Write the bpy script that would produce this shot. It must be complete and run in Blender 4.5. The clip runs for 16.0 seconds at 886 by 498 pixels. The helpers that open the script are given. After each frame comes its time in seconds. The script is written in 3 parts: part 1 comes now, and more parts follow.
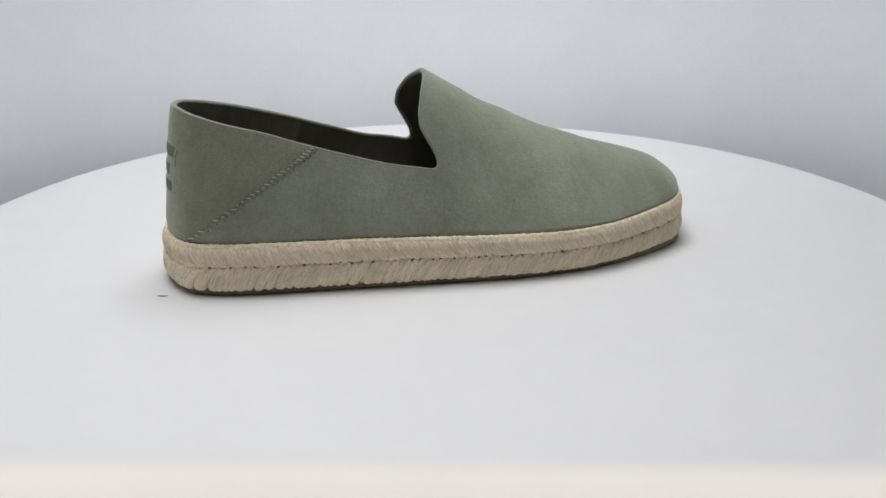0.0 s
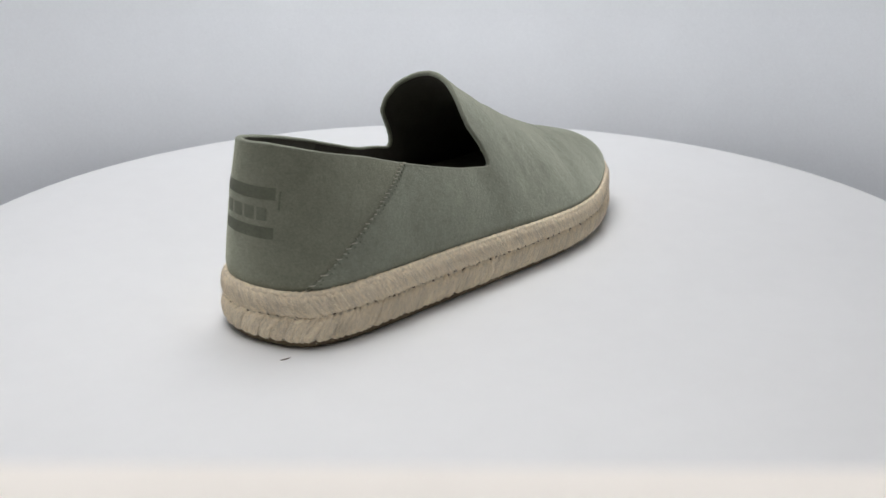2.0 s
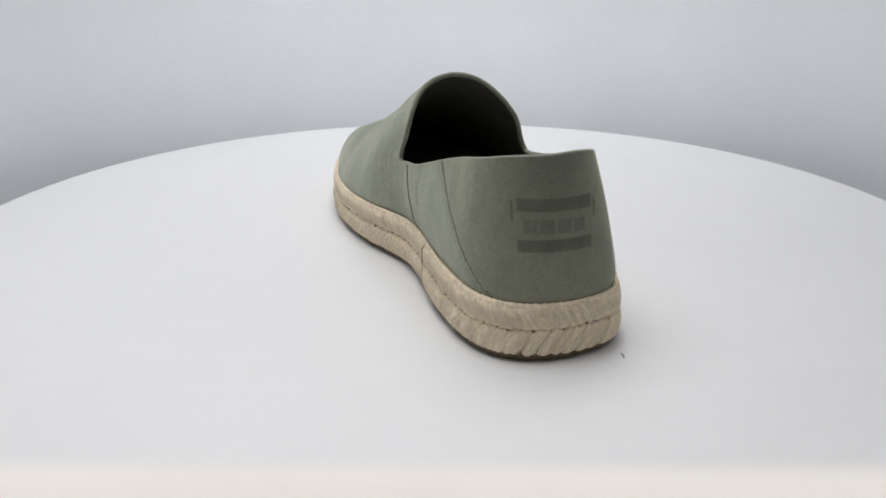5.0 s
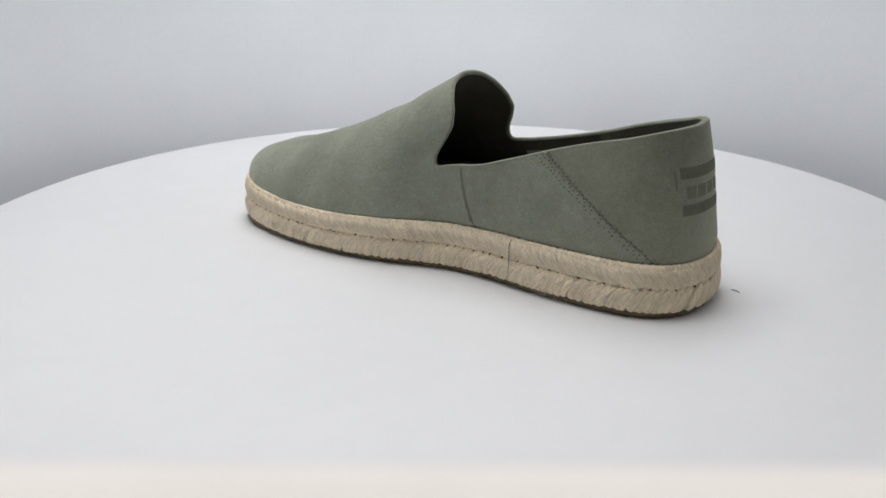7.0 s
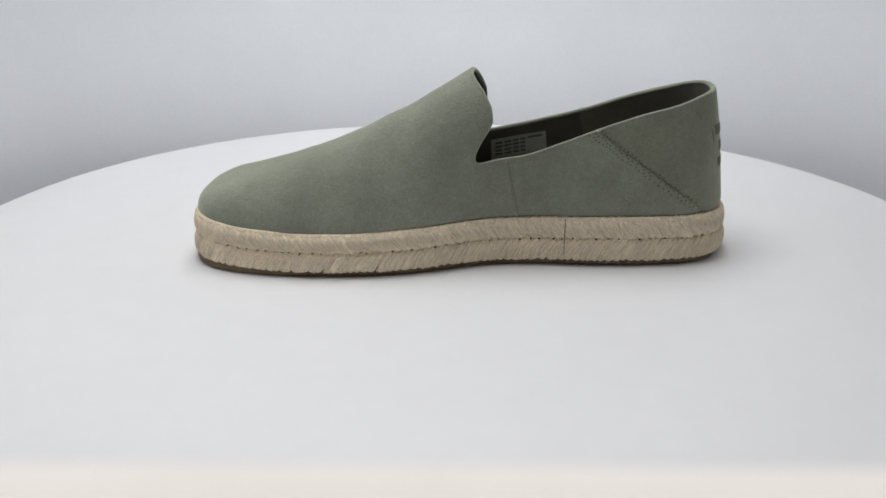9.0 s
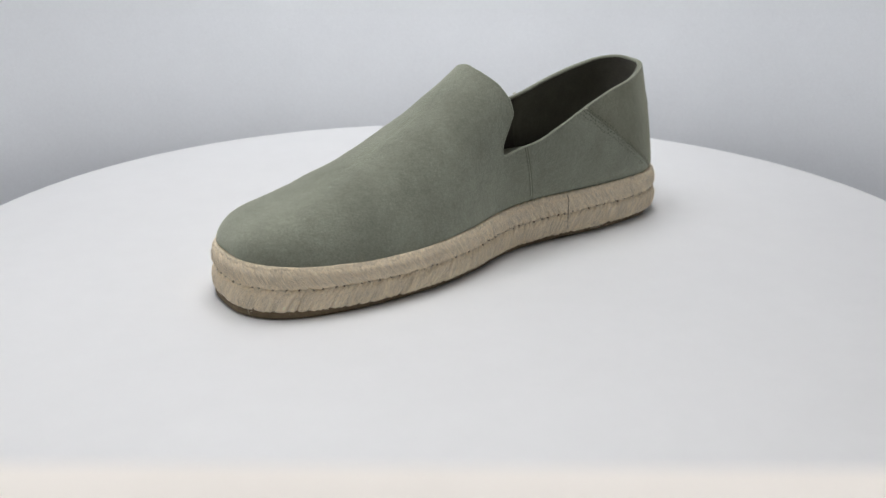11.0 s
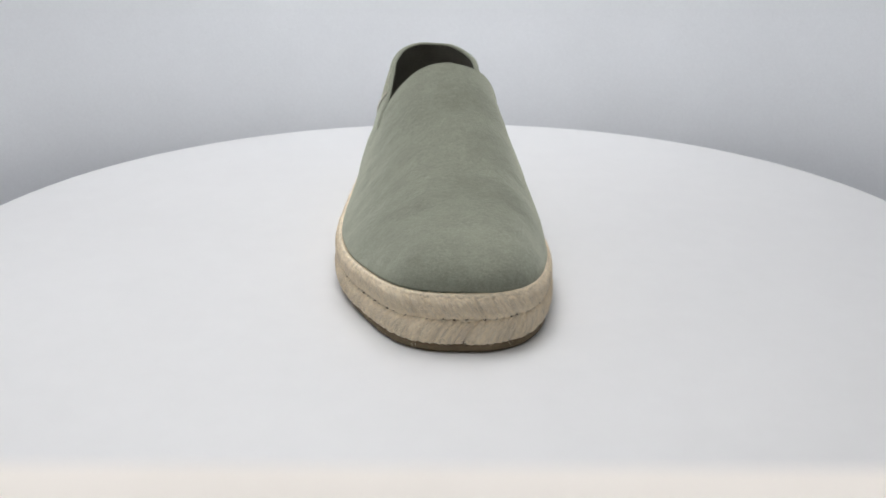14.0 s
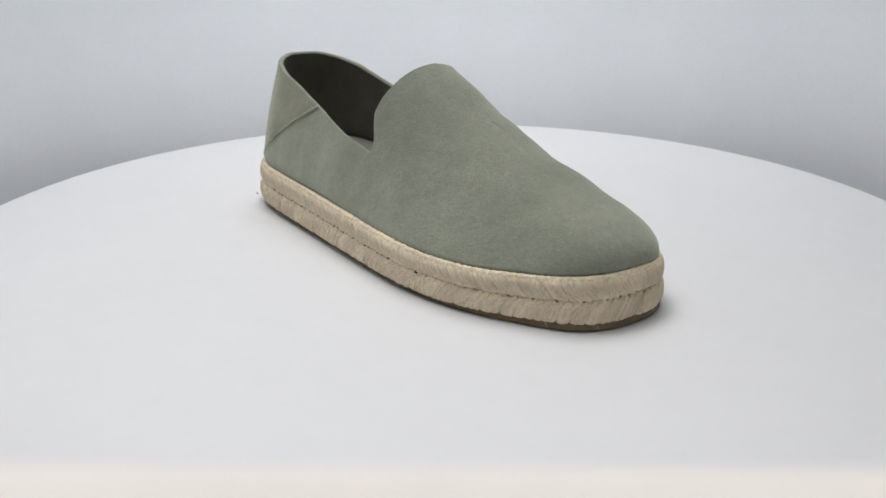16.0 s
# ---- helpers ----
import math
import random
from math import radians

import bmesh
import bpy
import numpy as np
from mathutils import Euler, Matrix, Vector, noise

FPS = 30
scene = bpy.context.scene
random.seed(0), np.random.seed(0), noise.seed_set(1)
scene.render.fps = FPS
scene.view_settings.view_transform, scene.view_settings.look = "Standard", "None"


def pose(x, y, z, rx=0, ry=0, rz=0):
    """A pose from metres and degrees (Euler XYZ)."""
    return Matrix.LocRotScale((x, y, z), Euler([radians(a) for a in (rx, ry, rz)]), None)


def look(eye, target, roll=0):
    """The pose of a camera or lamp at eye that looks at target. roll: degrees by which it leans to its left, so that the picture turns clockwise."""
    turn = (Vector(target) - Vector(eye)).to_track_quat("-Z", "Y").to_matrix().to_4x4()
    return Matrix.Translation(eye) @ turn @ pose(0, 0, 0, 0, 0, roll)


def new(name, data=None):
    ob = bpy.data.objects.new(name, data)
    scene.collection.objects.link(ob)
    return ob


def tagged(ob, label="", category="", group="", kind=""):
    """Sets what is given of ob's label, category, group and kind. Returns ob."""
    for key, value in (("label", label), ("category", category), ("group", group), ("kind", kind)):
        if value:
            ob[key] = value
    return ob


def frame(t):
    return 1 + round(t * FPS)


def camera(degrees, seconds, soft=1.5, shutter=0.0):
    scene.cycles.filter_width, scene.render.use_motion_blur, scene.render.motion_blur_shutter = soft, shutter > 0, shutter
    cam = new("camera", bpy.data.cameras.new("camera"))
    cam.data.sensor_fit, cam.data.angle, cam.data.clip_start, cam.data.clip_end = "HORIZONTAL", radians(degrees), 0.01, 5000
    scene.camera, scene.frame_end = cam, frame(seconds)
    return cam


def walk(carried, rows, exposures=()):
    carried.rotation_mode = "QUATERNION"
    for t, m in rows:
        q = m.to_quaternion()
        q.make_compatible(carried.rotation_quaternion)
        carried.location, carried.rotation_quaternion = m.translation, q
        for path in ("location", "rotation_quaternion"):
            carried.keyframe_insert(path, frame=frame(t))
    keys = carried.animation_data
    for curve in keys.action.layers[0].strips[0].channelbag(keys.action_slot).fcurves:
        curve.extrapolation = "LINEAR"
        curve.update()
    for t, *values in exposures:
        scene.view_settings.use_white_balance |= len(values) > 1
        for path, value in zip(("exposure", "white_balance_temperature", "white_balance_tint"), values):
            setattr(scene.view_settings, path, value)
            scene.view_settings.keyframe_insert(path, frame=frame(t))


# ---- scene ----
# A slip-on espadrille on a white turntable inside a light tent. The turntable's axis is the world's z axis.
cam = camera(45.283, 16.0, soft=1.5, shutter=0.5)
CAM = look((0.0, -0.56, 0.205962), (-0.004174, 0.377683, -0.141505), -0.09)
walk(cam, [(0.0, CAM), (16.0, CAM)], [(0.0, 0.0), (16.0, 0.0)])
cam.data.dof.use_dof = True
cam.data.dof.focus_distance = 0.53
cam.data.dof.aperture_fstop = 19.0

# ---- light ----
world = bpy.data.worlds.new("studio_room")
world.use_nodes = True
world.node_tree.nodes["Background"].inputs[0].default_value = (1.0, 0.90, 0.80, 1)
world.node_tree.nodes["Background"].inputs[1].default_value = 0.06
scene.world = world


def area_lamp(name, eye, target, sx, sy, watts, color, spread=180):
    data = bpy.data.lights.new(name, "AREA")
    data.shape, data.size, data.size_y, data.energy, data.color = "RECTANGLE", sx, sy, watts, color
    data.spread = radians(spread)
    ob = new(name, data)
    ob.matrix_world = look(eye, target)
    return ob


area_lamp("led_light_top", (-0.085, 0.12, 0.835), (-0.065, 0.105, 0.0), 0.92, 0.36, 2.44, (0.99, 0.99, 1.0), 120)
# unseen lamps added: one brightens the front lip and table, one the back wall
area_lamp("front_fill_light", (0.0, -0.43, 0.835), (0.0, -0.43, 0.0), 0.80, 0.08, 0.37, (1.0, 0.98, 0.95), 60)
area_lamp("wall_fill_light", (0.0, 0.50, 0.835), (0.0, 0.58, 0.10), 1.00, 0.07, 0.30, (0.88, 0.94, 1.0), 66)


# ---- materials ----
def material(name, color, rough=0.8, metal=0.0, spots=(), bump=(), sheen=0.0, spec=0.3, vary="", vary_amount=0.15, grain=None):
    """A principled material. spots: (scale, dark factor, light factor) of noise in the colour; bump: (scale, metres) of noise relief;
    vary: 'object' or 'island' for a random value step."""
    m = bpy.data.materials.new(name)
    m.use_nodes = True
    nt = m.node_tree
    bsdf = nt.nodes["Principled BSDF"]
    bsdf.inputs["Roughness"].default_value = rough
    bsdf.inputs["Metallic"].default_value = metal
    bsdf.inputs["Specular IOR Level"].default_value = spec
    bsdf.inputs["Sheen Weight"].default_value = sheen
    bsdf.inputs["Sheen Roughness"].default_value = 0.5
    bsdf.inputs["Sheen Tint"].default_value = (*[min(1, c * 2.2 + 0.1) for c in color], 1)
    coord = nt.nodes.new("ShaderNodeTexCoord")
    out = None
    base = nt.nodes.new("ShaderNodeRGB")
    base.outputs[0].default_value = (*color, 1)
    out = base.outputs[0]
    for scale, lo, hi in spots:
        tex = nt.nodes.new("ShaderNodeTexNoise")
        tex.inputs["Scale"].default_value = scale
        tex.inputs["Detail"].default_value = 5.0
        tex.inputs["Roughness"].default_value = 0.62
        nt.links.new(coord.outputs["Object"], tex.inputs["Vector"])
        ramp = nt.nodes.new("ShaderNodeMapRange")
        ramp.inputs["From Min"].default_value, ramp.inputs["From Max"].default_value = 0.3, 0.7
        ramp.inputs["To Min"].default_value, ramp.inputs["To Max"].default_value = lo, hi
        nt.links.new(tex.outputs["Fac"], ramp.inputs["Value"])
        mul = nt.nodes.new("ShaderNodeVectorMath")
        mul.operation = "SCALE"
        nt.links.new(out, mul.inputs[0])
        nt.links.new(ramp.outputs[0], mul.inputs["Scale"])
        out = mul.outputs[0]
    grain_height = None
    if grain:
        # fibres along a direction that leans by an angle from the upright
        lean, across, along, lo, hi = grain
        turn = nt.nodes.new("ShaderNodeMapping")
        turn.inputs["Rotation"].default_value = (0, radians(lean), 0)
        nt.links.new(coord.outputs["Object"], turn.inputs["Vector"])
        shift = nt.nodes.new("ShaderNodeVectorMath")
        shift.operation = "ADD"
        nt.links.new(turn.outputs[0], shift.inputs[0])
        nt.links.new(nt.nodes.new("ShaderNodeObjectInfo").outputs["Random"], shift.inputs[1])
        size = nt.nodes.new("ShaderNodeVectorMath")
        size.operation = "MULTIPLY"
        size.inputs[1].default_value = (across, across, along)
        nt.links.new(shift.outputs[0], size.inputs[0])
        tex = nt.nodes.new("ShaderNodeTexNoise")
        tex.inputs["Scale"].default_value = 1.0
        tex.inputs["Detail"].default_value = 3.0
        nt.links.new(size.outputs[0], tex.inputs["Vector"])
        ramp = nt.nodes.new("ShaderNodeMapRange")
        ramp.inputs["From Min"].default_value, ramp.inputs["From Max"].default_value = 0.3, 0.7
        ramp.inputs["To Min"].default_value, ramp.inputs["To Max"].default_value = lo, hi
        nt.links.new(tex.outputs["Fac"], ramp.inputs["Value"])
        mul = nt.nodes.new("ShaderNodeVectorMath")
        mul.operation = "SCALE"
        nt.links.new(out, mul.inputs[0])
        nt.links.new(ramp.outputs[0], mul.inputs["Scale"])
        out = mul.outputs[0]
        grain_height = tex.outputs["Fac"]
    if vary:
        if vary == "object":
            rnd = nt.nodes.new("ShaderNodeObjectInfo").outputs["Random"]
        else:
            rnd = nt.nodes.new("ShaderNodeNewGeometry").outputs["Random Per Island"]
        ramp = nt.nodes.new("ShaderNodeMapRange")
        ramp.inputs["To Min"].default_value, ramp.inputs["To Max"].default_value = 1 - vary_amount, 1 + vary_amount
        nt.links.new(rnd, ramp.inputs["Value"])
        mul = nt.nodes.new("ShaderNodeVectorMath")
        mul.operation = "SCALE"
        nt.links.new(out, mul.inputs[0])
        nt.links.new(ramp.outputs[0], mul.inputs["Scale"])
        out = mul.outputs[0]
    nt.links.new(out, bsdf.inputs["Base Color"])
    normal = None
    if grain_height:
        b = nt.nodes.new("ShaderNodeBump")
        b.inputs["Strength"].default_value = 1.0
        b.inputs["Distance"].default_value = 0.0004
        nt.links.new(grain_height, b.inputs["Height"])
        normal = b.outputs["Normal"]
    for scale, height in bump:
        tex = nt.nodes.new("ShaderNodeTexNoise")
        tex.inputs["Scale"].default_value = scale
        tex.inputs["Detail"].default_value = 4.0
        nt.links.new(coord.outputs["Object"], tex.inputs["Vector"])
        b = nt.nodes.new("ShaderNodeBump")
        b.inputs["Strength"].default_value = 1.0
        b.inputs["Distance"].default_value = height
        nt.links.new(tex.outputs["Fac"], b.inputs["Height"])
        if normal:
            nt.links.new(normal, b.inputs["Normal"])
        normal = b.outputs["Normal"]
    if normal:
        nt.links.new(normal, bsdf.inputs["Normal"])
    return m


SUEDE_GRAIN = dict(spots=((18, 0.85, 1.15), (60, 0.92, 1.08), (320, 0.94, 1.06), (1100, 0.85, 1.15), (2600, 0.80, 1.20)),
                   bump=((45, 0.0007), (140, 0.0003), (500, 0.0003), (1800, 0.0003)), sheen=0.85, spec=0.08)
SUEDE = material("green_suede", (0.269, 0.282, 0.225), 0.95, **SUEDE_GRAIN)
# browner hide; its darker tone also stands in for shade at the heel
SUEDE_HEEL = material("olive_suede_shaded", (0.238, 0.243, 0.186), 0.95, **SUEDE_GRAIN)
SUEDE_PRESSED = material("pressed_suede", (0.156, 0.162, 0.120), 0.75, spots=((120, 0.85, 1.15), (900, 0.85, 1.15)), bump=((1500, 0.00006),), spec=0.25)
SUEDE_PRESSED_SOFT = material("pressed_suede_soft", (0.196, 0.202, 0.155), 0.8, spots=((120, 0.85, 1.15), (900, 0.85, 1.15)), bump=((1500, 0.00006),), spec=0.2)
HEEL_LINING = material("heel_lining_suede", (0.155, 0.147, 0.128), 0.9, spots=((60, 0.88, 1.12), (900, 0.86, 1.14)), bump=((60, 0.0006), (900, 0.0002)), sheen=0.25, spec=0.1)
LINING = material("grey_lining", (0.105, 0.096, 0.087), 0.8, spots=((60, 0.85, 1.15), (1200, 0.85, 1.15)), bump=((50, 0.0008), (1500, 0.00006)), spec=0.2)
INSOLE = material("insole_suede", (0.23, 0.235, 0.185), 0.9, spots=((60, 0.85, 1.15), (900, 0.9, 1.1)), bump=((900, 0.00006),), sheen=0.2)
JUTE_LOW, JUTE_HIGH = [material(n, (0.91, 0.785, 0.59), 0.9, spots=((70, 0.88, 1.1),), spec=0.12, vary="object", vary_amount=0.06, grain=(lean, 2000, 150, 0.80, 1.22))
                       for n, lean in (("jute_rope_lower", -24), ("jute_rope_upper", 24))]
JUTE_FELT = material("jute_felt", (0.88, 0.76, 0.575), 0.9, spots=((70, 0.86, 1.12), (420, 0.80, 1.18), (1600, 0.72, 1.25)), bump=((420, 0.0005), (1600, 0.0003)), spec=0.12)
JUTE_THREAD = material("jute_thread", (0.84, 0.74, 0.57), 0.85, spots=((600, 0.7, 1.2),), bump=((1500, 0.0002),))
# jute taken darker than the strands, so the gaps between them look shaded
JUTE_CORE_SHADED = material("jute_core_shaded", (0.48, 0.39, 0.265), 0.95, spots=((900, 0.7, 1.25),), bump=((900, 0.0003),), spec=0.1)
JUTE_JOINT = material("jute_joint", (0.36, 0.29, 0.20), 0.95, spots=((900, 0.7, 1.25),), spec=0.05)
# near-black brown painted as the shade inside the braid's gaps
JUTE_HOLE_SHADE = material("jute_hole_shade", (0.13, 0.095, 0.055), 0.95, spots=((900, 0.7, 1.25),), spec=0.05)
JUTE_FIBER = material("jute_fibre", (0.86, 0.765, 0.61), 0.8, spots=((200, 0.9, 1.1),), spec=0.2, vary="island", vary_amount=0.3)
RUBBER = material("olive_rubber", (0.185, 0.140, 0.085), 0.75, spots=((80, 0.8, 1.2), (700, 0.85, 1.15)), bump=((900, 0.0001),), spec=0.3)
THREAD_LIGHT = material("pale_thread", (0.58, 0.555, 0.455), 0.8, spots=((900, 0.8, 1.2),))
THREAD_DARK = material("dark_thread", (0.075, 0.078, 0.055), 0.85, spots=((900, 0.8, 1.2),))
TABLE_WHITE = material("turntable_white", (0.785, 0.79, 0.80), 0.55, spots=((6, 0.985, 1.015), (60, 0.99, 1.01)), bump=((400, 0.00002),), spec=0.35)
TENT_WHITE = material("tent_fabric", (0.81, 0.825, 0.85), 0.9, spots=((5, 0.97, 1.03), (500, 0.97, 1.03)), bump=((8, 0.001), (900, 0.0002)), spec=0.1)
FLOOR_GREY = material("tent_floor_fabric", (0.42, 0.43, 0.45), 0.9, spots=((6, 0.95, 1.05), (500, 0.95, 1.05)), bump=((900, 0.0002),), spec=0.1)
TENT_LIP = material("tent_lip_fabric", (0.93, 0.885, 0.84), 0.9, spots=((12, 0.97, 1.03),), bump=((900, 0.0002),), spec=0.1)
# unseen tent front, made dark to cut bounce light onto the shoe
FRONT_GREY = material("tent_front_fabric", (0.16, 0.16, 0.165), 0.9, spots=((6, 0.95, 1.05), (500, 0.95, 1.05)), bump=((900, 0.0002),), spec=0.1)
HUB_GREY = material("hub_plastic", (0.5, 0.5, 0.5), 0.5, spots=((40, 0.95, 1.05),))
LABEL_WHITE = material("label_white", (0.42, 0.42, 0.40), 0.7, spots=((300, 0.93, 1.07),))
LABEL_INK = material("label_ink", (0.15, 0.15, 0.145), 0.7, spots=((300, 0.9, 1.1),))
SUEDE_RUBBED = material("rubbed_suede", (0.29, 0.305, 0.25), 0.95, spots=((400, 0.85, 1.15),), bump=((900, 0.0001),), sheen=0.4, spec=0.08)
LINT = material("dust_lint", (0.10, 0.08, 0.07), 0.9, spots=((900, 0.8, 1.2),))
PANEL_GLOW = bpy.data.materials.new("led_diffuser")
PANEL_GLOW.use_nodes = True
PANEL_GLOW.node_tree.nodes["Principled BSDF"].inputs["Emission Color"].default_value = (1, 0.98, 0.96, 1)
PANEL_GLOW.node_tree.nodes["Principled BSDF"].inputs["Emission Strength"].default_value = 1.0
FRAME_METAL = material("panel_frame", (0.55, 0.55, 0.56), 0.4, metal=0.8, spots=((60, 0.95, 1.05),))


# ---- mesh helpers ----
def finish(name, verts, faces, mat, parent=None, label="", smooth=True):
    me = bpy.data.meshes.new(name)
    me.from_pydata([tuple(v) for v in verts], [], [tuple(f) for f in faces])
    me.materials.append(mat)
    if smooth:
        me.polygons.foreach_set("use_smooth", [True] * len(me.polygons))
    me.update()
    ob = new(name, me)
    if parent:
        ob.parent = parent
    if label:
        tagged(ob, label)
    return ob


def grid_faces(nu, nv, closed=False, start=0):
    """Quads of a grid stored u-major; closed joins the last u row to the first."""
    out = []
    for i in range(nu if closed else nu - 1):
        a, b = start + i * nv, start + ((i + 1) % nu) * nv
        for j in range(nv - 1):
            out.append((a + j, b + j, b + j + 1, a + j + 1))
    return out


def tube(points, radius, sides=5, flat=1.0):
    """A closed tube along points; radius may be a list."""
    points = [Vector(q) for q in points]
    verts, faces = [], []
    n = len(points)
    for i, q in enumerate(points):
        tan = (points[min(i + 1, n - 1)] - points[max(i - 1, 0)]).normalized()
        side = tan.cross(Vector((0, 0, 1)) if abs(tan.z) < 0.9 else Vector((0, 1, 0))).normalized()
        up = side.cross(tan)
        rad = radius[i] if isinstance(radius, (list, tuple)) else radius
        for k in range(sides):
            a = 2 * math.pi * k / sides
            verts.append(q + side * (rad * math.cos(a)) + up * (rad * flat * math.sin(a)))
    for i in range(n - 1):
        for k in range(sides):
            faces.append((i * sides + k, i * sides + (k + 1) % sides, (i + 1) * sides + (k + 1) % sides, (i + 1) * sides + k))
    faces.append(tuple(range(sides))[::-1])
    faces.append(tuple((n - 1) * sides + k for k in range(sides)))
    return verts, faces


def lathe(name, profile, mat, parent=None, label="", seg=128):
    """A turned solid from (radius, z) pairs."""
    verts, faces = [], []
    for i in range(seg):
        a = 2 * math.pi * i / seg
        for rr, z in profile:
            verts.append((rr * math.cos(a), rr * math.sin(a), z))
    faces = grid_faces(seg, len(profile), closed=True)
    return finish(name, verts, faces, mat, parent, label)


# ---- light tent (the setting) ----
def round_box_path(x, y0, y1, rad, seg=14):
    """Plan of the tent's wall, from the front left corner round the back to the front right one."""
    pts = [(-x, y0)]
    for cx, cy, a0 in ((-x + rad, y1 - rad, 180), (x - rad, y1 - rad, 90)):
        for i in range(seg + 1):
            a = radians(a0 - 90 * i / seg)
            pts.append((cx + rad * math.cos(a), cy + rad * math.sin(a)))
    pts.append((x, y0))
    return pts


def tent():
    x, y0, y1, z0, z1, rad, thick = 0.62, -0.488, 0.60, -0.22, 0.86, 0.34, 0.004
    path = round_box_path(x, y0, y1, rad)
    outer = round_box_path(x + thick, y0, y1 + thick, rad + thick)
    # the fabric hangs straight, then slopes in below the table's height to a narrower foot
    # slope invented to put the wall's bright-to-dark fade into its shape
    prof = [(0.0, z1)] + [(0.11 * (0.5 - 0.5 * math.cos(math.pi * k / 14)), 0.15 - 0.25 * k / 14) for k in range(15)] + [(0.11, z0)]
    verts = []
    n = len(path)
    for (px, py), (qx, qy) in zip(path, outer):
        d = Vector((px - qx, py - qy, 0))
        d = d.normalized() if d.length > 1e-6 else Vector((0, 0, 0))
        for inn, z in prof:
            verts.append((px + d.x * inn, py + d.y * inn, z))
    m = len(prof)
    k = len(verts)
    for qx, qy in outer:
        verts += [(qx, qy, z1), (qx, qy, z0 - thick)]
    faces = grid_faces(n, m)
    faces += [(k + 2 * i, k + 2 * i + 1, k + 2 * i + 3, k + 2 * i + 2) for i in range(n - 1)]
    faces += [(i * m, (i + 1) * m, k + 2 * i + 2, k + 2 * i) for i in range(n - 1)]
    tagged(finish("wall_back", verts, faces, TENT_WHITE), "white fabric wall of a light tent, curved round", "wall", kind="structure")
    bm = bmesh.new()
    for name, za, zb in (("floor", z0 - 0.012, z0 - 0.0045), ("ceiling", z1 + 0.001, z1 + 0.006)):
        bm = bmesh.new()
        bmesh.ops.create_cube(bm, size=1, matrix=Matrix.Translation((0, (y0 + y1) / 2, (za + zb) / 2 + (0.0045 if name == "floor" else 0))) @ Matrix.Diagonal((2 * x + 0.05, y1 - y0 + 0.05, zb - za, 1)))
        me = bpy.data.meshes.new(name)
        bm.to_mesh(me)
        me.materials.append(FLOOR_GREY if name == "floor" else TENT_WHITE)
        tagged(new(name, me), ("grey" if name == "floor" else "white") + " fabric " + name + " of a light tent", name, kind="structure")
    # front panel with the opening that the camera looks through; its lower edge is a rolled hem
    hole_x, hole_lo, hole_hi = 0.56, 0.1618, 0.78
    bm = bmesh.new()
    for xa, xb, za, zb in ((-x, x, hole_hi, z1), (-x, -hole_x, z0, hole_hi), (hole_x, x, z0, hole_hi), (-hole_x, hole_x, z0, hole_lo - 0.003)):
        bmesh.ops.create_cube(bm, size=1, matrix=Matrix.Translation(((xa + xb) / 2, y0 - 0.002, (za + zb) / 2)) @ Matrix.Diagonal((xb - xa, 0.004, zb - za, 1)))
    me = bpy.data.meshes.new("wall_front")
    bm.to_mesh(me)
    me.materials.append(FRONT_GREY)
    tagged(new("wall_front", me), "unseen dark grey fabric front of a light tent with an opening, cutting bounce light", "wall", kind="structure")
    # folded border of the opening, a flat cream band that runs out towards the camera
    prof = [(0.0, -0.012), (0.0, -0.002), (0.0006, -0.0006), (0.002, 0.0), (0.03, 0.0), (0.031, -0.001), (0.031, -0.012)]
    verts, n = [], 30
    for i in range(n):
        u = i / (n - 1)
        for d, z in prof:
            verts.append((-hole_x + 2 * hole_x * u, y0 + 0.0005 - d, hole_lo + z + 0.0004 * math.sin(u * 19)))
    m = len(prof)
    faces = grid_faces(n, m) + [tuple(range(m)), tuple((n - 1) * m + k for k in range(m))[::-1]]
    tagged(finish("trim", verts, faces, TENT_LIP), "cream folded border along the tent's opening", "trim", kind="structure")


tent()


# unseen panels added above the three lamps
def added_led_panel(cx, cy, z, sx, sy):
    thing = tagged(new("added_led_panel"), "unseen white rectangular LED panel added under the tent's ceiling", "lamp")
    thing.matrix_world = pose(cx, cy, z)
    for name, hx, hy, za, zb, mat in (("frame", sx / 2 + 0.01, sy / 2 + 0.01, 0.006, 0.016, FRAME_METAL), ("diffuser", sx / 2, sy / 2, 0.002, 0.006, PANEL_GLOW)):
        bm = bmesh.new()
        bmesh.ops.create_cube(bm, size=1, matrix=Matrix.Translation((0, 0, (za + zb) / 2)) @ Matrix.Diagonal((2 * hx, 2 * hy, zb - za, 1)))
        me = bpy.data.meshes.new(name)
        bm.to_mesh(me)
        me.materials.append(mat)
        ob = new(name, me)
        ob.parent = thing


added_led_panel(-0.085, 0.12, 0.843, 0.92, 0.36)
added_led_panel(0.0, -0.43, 0.843, 0.80, 0.08)
added_led_panel(0.0, 0.50, 0.843, 1.00, 0.07)


# ---- turntable ----
def turntable():
    thing = tagged(new("turntable"), "round white turntable with a smooth matt top", "turntable")
    R = 0.2927
    lathe("plate", [(0.0001, 0.0), (0.1, 0.0), (0.2, 0.0), (R - 0.003, 0.0), (R - 0.001, -0.0006), (R, -0.002), (R, -0.008), (R - 0.002, -0.010), (0.0001, -0.010)], TABLE_WHITE, thing, seg=256)
    lathe("hub", [(0.0001, -0.0102), (0.11, -0.0102), (0.115, -0.014), (0.115, -0.19), (0.15, -0.20), (0.15, -0.2198), (0.0001, -0.2198)], HUB_GREY, thing, "grey plastic drive hub", seg=64)
    return thing


TURNTABLE = turntable()

